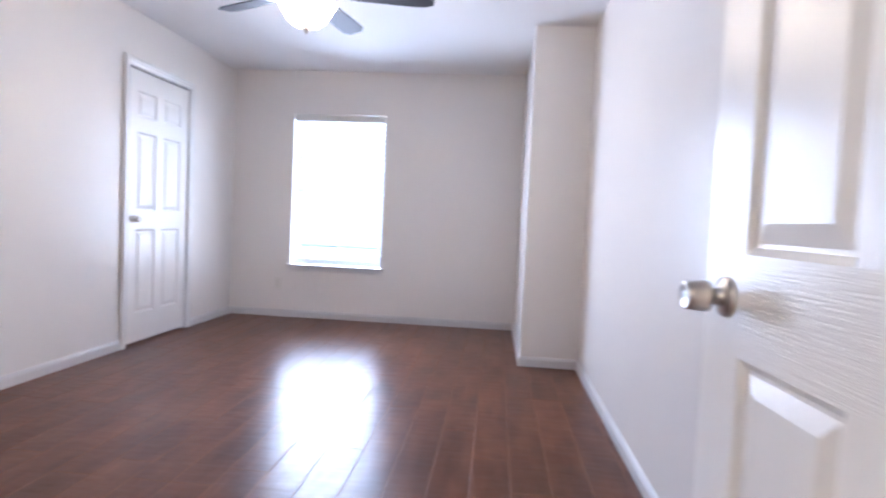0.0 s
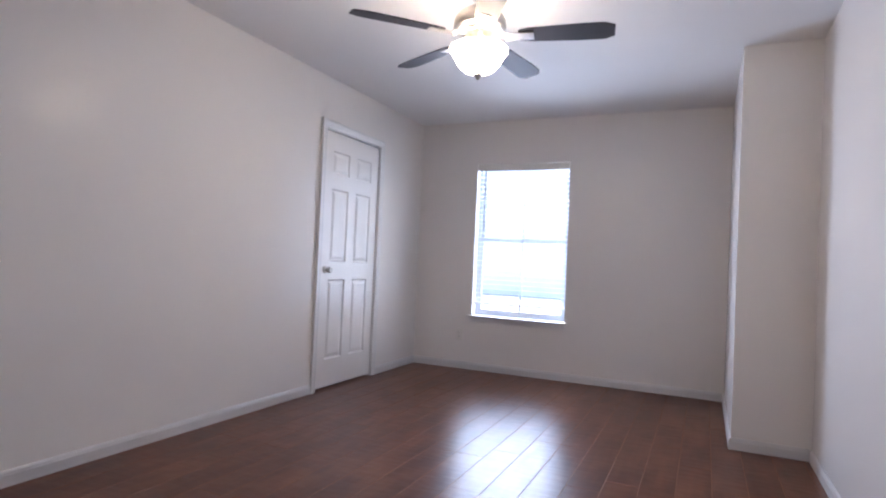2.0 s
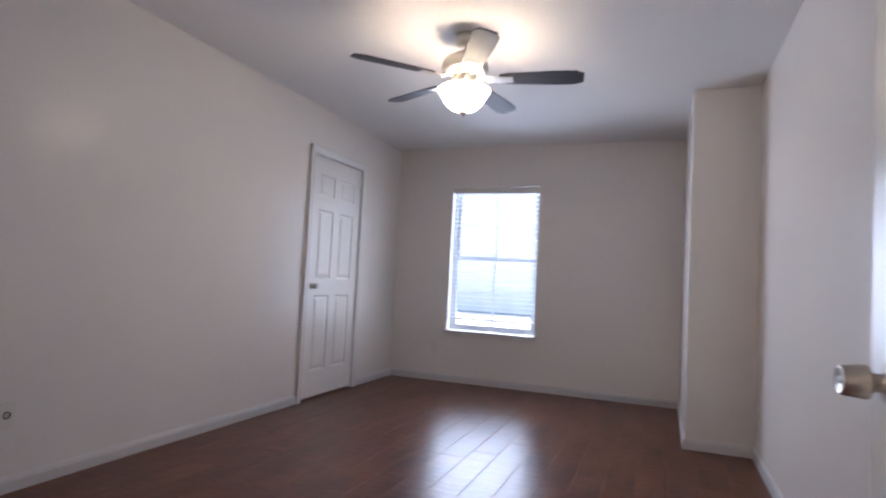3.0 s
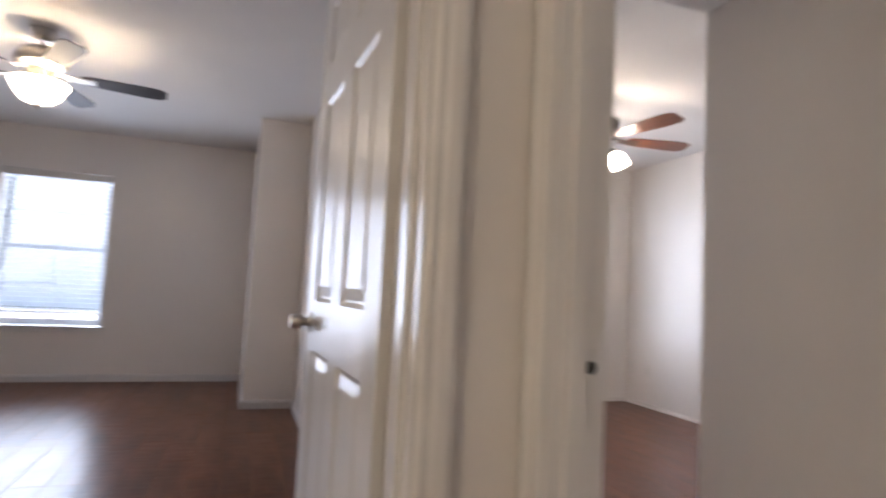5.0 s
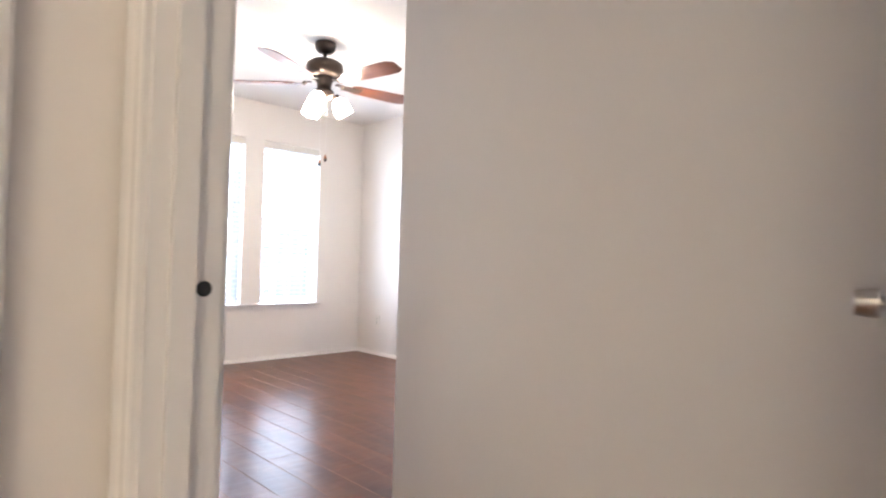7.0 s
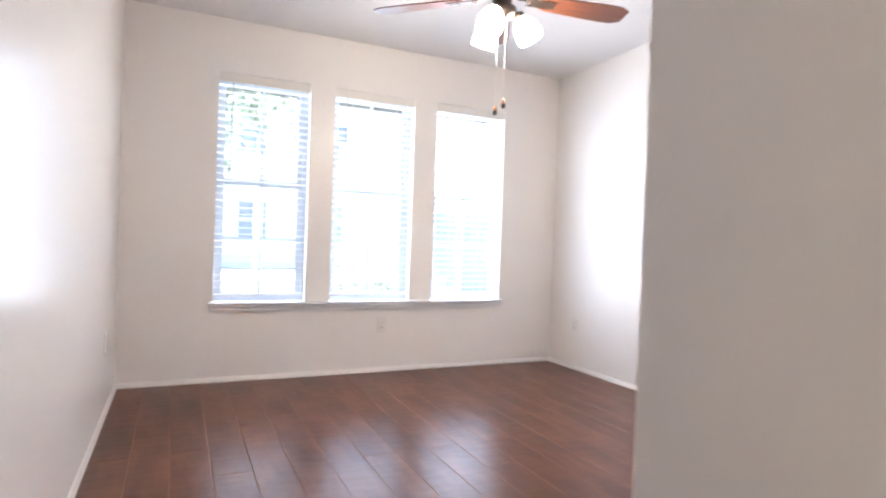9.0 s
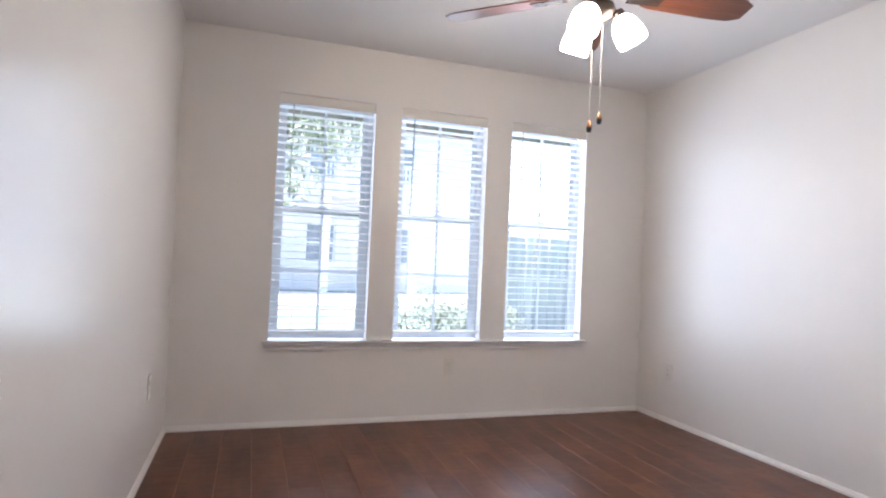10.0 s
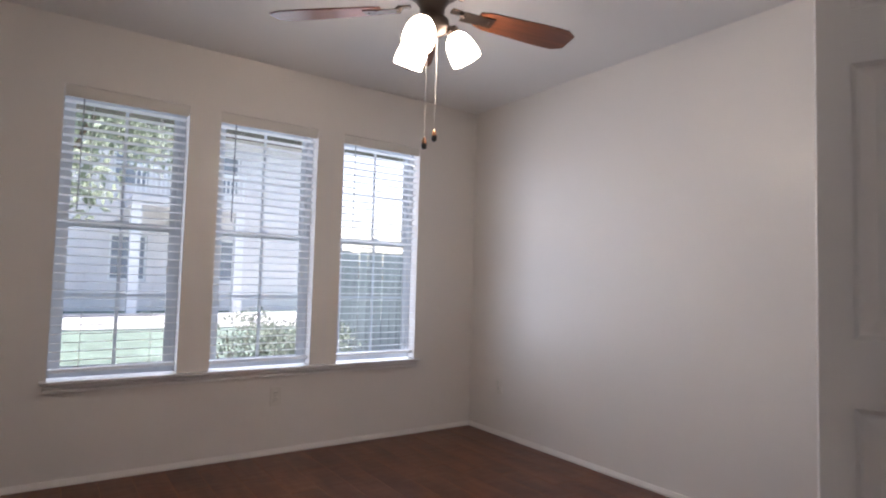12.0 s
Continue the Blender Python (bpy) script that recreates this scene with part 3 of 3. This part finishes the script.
def blades(fan, mat, metal, turn, z, r_in, r_out, w0, w1):
    me = blade_mesh(mat, r_in, r_out, w0, w1)
    bm = bmesh.new()
    box(bm, 0.085, 0.135, -0.014, 0.014, 0.004, 0.012, bevel=0.002)
    box(bm, 0.13, r_in + 0.075, -0.030, 0.030, -0.008, -0.0035, bevel=0.002)
    rod(bm, (0.125, 0, 0.008), (0.145, 0, -0.006), 0.013)
    for sx, sy in ((0.02, 0.02), (0.02, -0.02), (0.055, 0.0)):
        rod(bm, (r_in + sx, sy, -0.011), (r_in + sx, sy, -0.007), 0.005, n=8)
    iron = mesh_of(bm, metal, "blade_iron")
    for i in range(5):
        m = pose(0, 0, z, 0, 0, turn + 72 * i) @ pose(0, 0, 0, -11, 0, 0)
        for nm, data in (("blade", me), ("blade_iron", iron)):
            o = new(nm, data)
            o.parent = fan
            o.matrix_basis = m


fan = thing("ceiling_fan", pose(-1.04, 3.005, H), "brushed nickel ceiling fan with dark blades and lit glass bowl", "ceiling fan", "ceiling fans")
part("canopy", lathe(bmesh.new(), [(0, 0), (0.066, 0), (0.068, -0.012), (0.060, -0.045), (0.046, -0.062), (0.018, -0.068), (0, -0.068)], 36), NICKEL, fan, smooth=True)
part("downrod", rod(bmesh.new(), (0, 0, -0.06), (0, 0, -0.12), 0.0125, n=16), NICKEL, fan, smooth=True)
UP = pose(0, 0, 0.033)
part("motor_housing", lathe(bmesh.new(), [(0, -0.135), (0.030, -0.136), (0.075, -0.145), (0.112, -0.168), (0.130, -0.20), (0.134, -0.232), (0.128, -0.246), (0.095, -0.252), (0.0, -0.252)], 40), NICKEL, fan, smooth=True, at=UP)
part("switch_housing", lathe(bmesh.new(), [(0, -0.25), (0.066, -0.25), (0.074, -0.275), (0.070, -0.312), (0.085, -0.332), (0.088, -0.340), (0, -0.341)], 36), NICKEL, fan, smooth=True, at=UP)
blades(fan, ESPRESSO, NICKEL, 10, -0.252, 0.20, 0.66, 0.105, 0.135)
bowl = part("light_bowl", lathe(bmesh.new(), [(0.110, -0.341), (0.133, -0.337), (0.146, -0.345), (0.145, -0.360), (0.133, -0.376), (0.121, -0.398), (0.102, -0.430), (0.074, -0.456), (0.038, -0.470), (0.0, -0.474)], 44), BOWL, fan, "glowing frosted glass bowl", smooth=True, at=UP)
for az in (30, 150, 270):
    m = pose(0, 0, 0.033, 0, 0, az) @ pose(0.092, 0, -0.366)
    part("bulb", lathe(bmesh.new(), [(0, 0.030), (0.016, 0.026), (0.028, 0.010), (0.028, -0.010), (0.016, -0.026), (0, -0.030)], 16, m), BULB, fan, smooth=True)
part("finial", lathe(bmesh.new(), [(0, -0.470), (0.022, -0.471), (0.022, -0.478), (0.012, -0.484), (0.010, -0.494), (0.004, -0.502), (0, -0.504)], 20), NICKEL, fan, smooth=True, at=UP)

fan2 = thing("ceiling_fan", pose(2.433, 2.533, H), "dark bronze ceiling fan with brown blades and lit shades", "ceiling fan", "ceiling fans")
part("canopy", lathe(bmesh.new(), [(0, 0), (0.068, 0), (0.071, -0.014), (0.066, -0.048), (0.046, -0.070), (0.018, -0.078), (0, -0.078)], 36), BRONZE, fan2, smooth=True)
part("downrod", rod(bmesh.new(), (0, 0, -0.07), (0, 0, -0.13), 0.0125, n=16), BRONZE, fan2, smooth=True)
RISE = pose(0, 0, 0.025)
part("motor_housing", lathe(bmesh.new(), [(0, -0.135), (0.035, -0.136), (0.085, -0.148), (0.118, -0.170), (0.124, -0.20), (0.118, -0.235), (0.085, -0.258), (0.0, -0.26)], 40), BRONZE, fan2, smooth=True, at=RISE)
part("light_hub", lathe(bmesh.new(), [(0, -0.255), (0.060, -0.257), (0.068, -0.275), (0.050, -0.300), (0.046, -0.340), (0.066, -0.352), (0.070, -0.375), (0.058, -0.400), (0.030, -0.414), (0.014, -0.432), (0, -0.438)], 32), BRONZE, fan2, smooth=True, at=RISE)
blades(fan2, CHERRY, BRONZE, -9, -0.275, 0.20, 0.66, 0.105, 0.14)
for az in (113, 233, 353):
    m = pose(0, 0, -0.353, 0, 0, 90 - az)
    part("lamp_arm", rod(bmesh.new(), m @ Vector((0.055, 0, 0.012)), m @ Vector((0.090, 0, -0.010)), 0.011), BRONZE, fan2)
    tilt = m @ pose(0.082, 0, -0.004, 0, -29, 0) @ Matrix.Scale(0.88, 4)
    part("socket", lathe(bmesh.new(), [(0, 0.014), (0.024, 0.012), (0.028, 0.0), (0.028, -0.022), (0, -0.022)], 24, tilt), BRONZE, fan2, smooth=True)
    part("glass_shade", lathe(bmesh.new(), [(0.0, -0.018), (0.028, -0.020), (0.046, -0.036), (0.060, -0.066), (0.066, -0.100), (0.068, -0.128), (0.066, -0.150), (0.063, -0.150), (0.060, -0.10), (0.04, -0.05), (0.0, -0.03)], 32, tilt), SHADE, fan2, "glowing frosted tulip shade", smooth=True)
for dx, dy, zz in ((0.012, -0.022, 1.648), (-0.030, -0.018, 1.612)):
    ch = part("pull_chain", rod(bmesh.new(), (dx, dy, -0.40), (dx, dy, zz - H + 0.03), 0.0010, n=6), CORD, fan2, "thin pale bead chain")
    part("chain_pull", lathe(bmesh.new(), [(0, 0.034), (0.004, 0.032), (0.0105, 0.012), (0.0105, 0.006)], 16, pose(dx, dy, zz - H)), WOODKNOB, ch, "small wooden pull", smooth=True)
    part("pull_cap", lathe(bmesh.new(), [(0.0105, 0.006), (0.011, 0.002), (0.009, -0.012), (0.0, -0.016)], 16, pose(dx, dy, zz - H)), DARK, ch, smooth=True)


# unseen lamp, added as fill for the hall and the entry wall
hl = thing("hall_light", pose(-1.65, -1.65, H), "added unseen hall lamp with a glowing frosted drum shade", "ceiling light")
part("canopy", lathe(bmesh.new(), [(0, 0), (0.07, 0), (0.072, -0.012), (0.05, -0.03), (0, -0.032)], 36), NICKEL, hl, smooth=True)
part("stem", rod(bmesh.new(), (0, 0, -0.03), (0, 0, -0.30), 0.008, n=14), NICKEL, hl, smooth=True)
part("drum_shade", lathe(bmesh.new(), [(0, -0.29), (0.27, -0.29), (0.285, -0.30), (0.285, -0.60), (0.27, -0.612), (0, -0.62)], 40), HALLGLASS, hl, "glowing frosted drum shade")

# ---- wall plates ----
def outlet(m, label):
    o = thing("wall_outlet", m, label, "outlet", "wall outlets")
    part("plate", boxed(-0.035, 0.035, 0, 0.006, -0.0575, 0.0575, bevel=0.002), PLATE, o)
    for z in (-0.02, 0.02):
        s = part("socket", lathe(bmesh.new(), [(0, 0.009), (0.0145, 0.009), (0.016, 0.006), (0, 0.006)], 20, pose(0, 0, z, -90, 0, 0)), PLATE, o)
        for x in (-0.006, 0.006):
            part("slot", boxed(x - 0.001, x + 0.001, 0.0088, 0.0095, z - 0.002, z + 0.007), DARK, s)
    part("screw", lathe(bmesh.new(), [(0, 0.0075), (0.003, 0.007), (0.003, 0.005)], 10, pose(0, 0, 0, -90, 0, 0)), STEEL, o)
    return o


outlet(pose(-2.158, AY1, 0.33, 0, 0, 180), "white duplex wall outlet under the window")
outlet(pose(2.486, BY1, 0.355, 0, 0, 180), "white duplex wall outlet under the windows")
outlet(pose(BX0, 3.64, 0.40, 0, 0, -90), "white duplex outlet low on the partition wall")
outlet(pose(BX1, 3.93, 0.352, 0, 0, 90), "white duplex outlet on the satin wall")
cp = thing("cable_plate", pose(AX0, 1.715, 0.345, 0, 0, -90), "white wall plate with a round cable socket", "wall plate")
part("plate", boxed(-0.035, 0.035, 0, 0.005, -0.0575, 0.0575, bevel=0.002), PLATE, cp)
part("ring", lathe(bmesh.new(), [(0.012, 0.005), (0.013, 0.008), (0.016, 0.008), (0.017, 0.005)], 24, pose(0, 0, 0, -90, 0, 0)), DARK, cp)
part("socket", lathe(bmesh.new(), [(0, 0.014), (0.004, 0.013), (0.005, 0.005)], 14, pose(0, 0, 0, -90, 0, 0)), STEEL, cp)

# ---- outside ----
setting("ground", boxed(-400, 400, -400, 400, -0.5, -0.15), GRASS, "green lawn reaching to the horizon", "ground")
setting("pavement", boxed(-60, 60, 15.0, 20.5, -0.149, -0.12), CONC, "pale sunlit concrete drive", "pavement")

setting("patio", boxed(-14.0, 0.2, 5.95, 15.0, -0.149, -0.11), CONC, "pale concrete patio outside the bedroom window", "pavement")


def leaves(bm, centre, size, count, leaf, rng):
    for _ in range(count):
        d = Vector((rng.gauss(0, 1), rng.gauss(0, 1), rng.gauss(0, 1))).normalized() * rng.random() ** 0.45
        c = Vector(centre) + Vector((d.x * size[0], d.y * size[1], d.z * size[2]))
        q = Euler((rng.uniform(0, 6.3), rng.uniform(0, 6.3), rng.uniform(0, 6.3))).to_matrix()
        s = leaf * rng.uniform(0.6, 1.3)
        bm.faces.new([bm.verts.new(c + q @ Vector(p) * s) for p in ((-1, 0, 0), (0, -0.45, 0.1), (1, 0, 0), (0, 0.45, 0.1))])


def leaf_part(name, bm, mat, parent, label=""):
    me = bpy.data.meshes.new(name)
    bm.to_mesh(me)
    bm.free()
    me.materials.append(mat)
    ob = new(name, me)
    ob.parent = parent
    if label:
        ob["label"] = label
    return ob


def tree(x, y, h, spread, seed):
    rng = random.Random(seed)
    t = thing("tree", pose(x, y, -0.15), "leafy shade tree standing on the lawn", "tree", "garden trees")
    bm = rod(bmesh.new(), (0, 0, 0), (0.08, 0.05, h * 0.5), 0.16, 0.10, 12)
    tips = []
    for i in range(7):
        a = i * 0.9 + rng.random()
        b = Vector((math.cos(a) * spread * 0.55, math.sin(a) * spread * 0.55, h * rng.uniform(0.55, 0.9)))
        rod(bm, (0.06, 0.04, h * rng.uniform(0.3, 0.48)), b, 0.06, 0.02, 8)
        tips.append(b)
    part("trunk", bm, BARK, t)
    bm = bmesh.new()
    for b in tips:
        for _ in range(3):
            c = b + Vector((rng.gauss(0, spread * 0.22), rng.gauss(0, spread * 0.22), rng.gauss(0, h * 0.07)))
            leaves(bm, c, (spread * 0.3, spread * 0.3, h * 0.11), 300, 0.085, rng)
    leaf_part("crown", bm, LEAF, t)
    return t


def shrub(x, y, r, h, seed, label):
    rng = random.Random(seed)
    t = thing("shrub", pose(x, y, -0.15), label, "shrub", "garden shrubs")
    bm = bmesh.new()
    for i in range(6):
        a = i * 1.05
        rod(bm, (0.05 * math.cos(a), 0.05 * math.sin(a), 0), (r * 0.6 * math.cos(a), r * 0.6 * math.sin(a), h * 0.7), 0.016, 0.006, 6)
    part("stems", bm, BARK, t)
    bm = bmesh.new()
    for i in range(11):
        a, q = rng.uniform(0, 6.3), rng.random() ** 0.6 * r * 0.75
        leaves(bm, (q * math.cos(a), q * math.sin(a), h * rng.uniform(0.35, 0.85)), (r * 0.38, r * 0.38, h * 0.2), 130, 0.030, rng)
    leaf_part("foliage", bm, LEAF2, t)


tree(0.6, 13.0, 5.6, 2.9, 3)
tree(0.9, 10.6, 4.3, 2.2, 5)
tree(-9.0, 16.0, 7.5, 3.0, 8)
shrub(3.0, 7.0, 0.75, 0.95, 11, "dark green shrub beside the lawn")
shrub(3.9, 7.3, 0.7, 0.85, 12, "dark green shrub beside the fence")


def house(x0, x1, y0, y1, label):
    """A two-storey stucco house with a hipped roof, windows, and a balcony on posts."""
    hs = thing("house", pose(0, 0, -0.15), label, "house")
    holes = [(x, x + 1.1, z, z + 1.5) for z in (1.0, 4.1) for x in [-2.8 + 2.9 * i for i in range(4)]]
    part("wall", solid("y", y0, y0 + 0.3, x0, x1, 0, 6.2, holes), STUCCO, hs)
    part("side_wall", boxed(x0, x0 + 0.3, y0 + 0.3, y1, 0, 6.2), STUCCO, hs)
    part("side_wall", boxed(x1 - 0.3, x1, y0 + 0.3, y1, 0, 6.2), STUCCO, hs)
    part("rear_wall", boxed(x0 + 0.3, x1 - 0.3, y1 - 0.3, y1, 0, 6.2), STUCCO, hs)
    bm = bmesh.new()
    a = [bm.verts.new(c) for c in ((x0 - 0.6, y0 - 0.6, 6.2), (x1 + 0.6, y0 - 0.6, 6.2), (x1 + 0.6, y1 + 0.6, 6.2), (x0 - 0.6, y1 + 0.6, 6.2))]
    r = [bm.verts.new(c) for c in ((x0 + 3, (y0 + y1) / 2, 8.6), (x1 - 3, (y0 + y1) / 2, 8.6))]
    bm.faces.new(a)
    for q in ((a[0], a[1], r[1], r[0]), (a[2], a[3], r[0], r[1])):
        bm.faces.new(q)
    bm.faces.new((a[1], a[2], r[1]))
    bm.faces.new((a[3], a[0], r[0]))
    part("roof", bm, ROOFM, hs)
    for h in holes:
        w = part("window", solid("y", y0 + 0.08, y0 + 0.14, h[0], h[1], h[2], h[3], [(h[0] + 0.07, h[1] - 0.07, h[2] + 0.07, h[2] + 0.72), (h[0] + 0.07, h[1] - 0.07, h[2] + 0.79, h[3] - 0.07)]), WHITE, hs)
        part("pane", boxed(h[0] + 0.05, h[1] - 0.05, y0 + 0.10, y0 + 0.12, h[2] + 0.05, h[3] - 0.05), HWIN, w)
    bx0, bx1, by = 3.4, 6.8, y0 - 1.6
    bal = part("balcony", boxed(bx0, bx1, by, y0, 3.35, 3.6), STUCCO, hs)
    rail = boxed(bx0, bx1, by, by + 0.06, 4.5, 4.58)
    box(rail, bx0, bx1, by, by + 0.06, 3.68, 3.73)
    part("handrail", rail, WHITE, bal)
    me = mesh_of(boxed(-0.02, 0.02, 0.01, 0.05, 3.73, 4.5), WHITE, "baluster")
    for i in range(24):
        o = new("baluster", me)
        o.parent = bal
        o.matrix_basis = pose(bx0 + 0.08 + i * 0.14, by, 0)
    for x in (bx0 + 0.15, bx1 - 0.15):
        part("post", boxed(x - 0.14, x + 0.14, by + 0.02, by + 0.30, 0, 3.35), WHITE, hs)
    return hs


house(-16.0, 9.6, 22.0, 31.0, "two-storey beige stucco house with a balcony")

fence = thing("fence", pose(0, 0, -0.15), "weathered grey wooden board fence", "fence")
for i in range(5):
    part("post", boxed(4.9 + i * 2.3 - 0.05, 4.9 + i * 2.3 + 0.05, 9.03, 9.13, 0, 1.72), FENCE, fence)
for z in (0.4, 1.38):
    part("rail", boxed(4.85, 14.2, 8.99, 9.03, z, z + 0.09), FENCE, fence)
pk = mesh_of(boxed(-0.068, 0.068, 0, 0.018, 0.05, 1.68, bevel=0.003), FENCE, "picket")
for i in range(66):
    o = new("picket", pk)
    o.parent = fence
    o.matrix_basis = pose(4.9 + i * 0.141, 8.97, random.uniform(-0.012, 0.012), 0, random.uniform(-0.4, 0.4), 0)

# ---- floors, board by board ----
fl = {"floor_a": (AX0 - 0.01, AX1 + 0.01, 0.075, AY1 + 0.01), "floor_b": (0.675, BX1 + 0.01, -1.0, BY1 + 0.01), "floor_hall": (-3.4, 0.675, -2.6, 0.075), "floor_closet_a": (AX0 - 0.8, AX0 - 0.01, CD0 - 0.3, CD1 + 0.3)}
BOARD, LONG = 0.160, 1.22
plank_cache = {}


def plank_mesh(w, l):
    key = (round(w, 3), round(l, 3))
    if key not in plank_cache:
        bm = bmesh.new()
        c = 0.0025
        rows = [(0, -0.011), (0, -c * 0.35), (c, 0.0)]
        rings = [[bm.verts.new(p) for p in ((-w / 2 + i, i, z), (w / 2 - i, i, z), (w / 2 - i, l - i, z), (-w / 2 + i, l - i, z))] for i, z in rows]
        for r, s in zip(rings, rings[1:]):
            for i in range(4):
                bm.faces.new([r[i], r[(i + 1) % 4], s[(i + 1) % 4], s[i]])
        bm.faces.new(rings[-1])
        me = mesh_of(bm, FLOOR, "plank")
        me.materials.append(EDGE)
        # bevel faces get a paler tan than the board tops
        for f in me.polygons:
            f.material_index = 1 if 0.1 < f.normal.z < 0.99 else 0
        plank_cache[key] = me
    return plank_cache[key]


rngf = random.Random(21)
for nm, (x0, x1, y0, y1) in fl.items():
    slab = setting(nm, boxed(x0, x1, y0, y1, -0.1, -0.010), UNDER, "dark red-brown hand-scraped laminate plank floor", "floor")
    k = 0
    x = x0
    while x < x1 - 0.005:
        w = min(BOARD if k else (0.741 - x0) % BOARD, x1 - x)
        y = y0 - rngf.choice((0.0, 0.3, 0.61, 0.9, 0.45)) * 1.0
        while y < y1 - 0.01:
            a, b = max(y, y0), min(y + LONG, y1)
            if b - a > 0.02:
                o = new("plank", plank_mesh(w - 0.0006, b - a - 0.0006))
                o.parent = slab
                o.matrix_basis = pose(x + w / 2, a, 0)
            y += LONG
        x += w
        k += 1
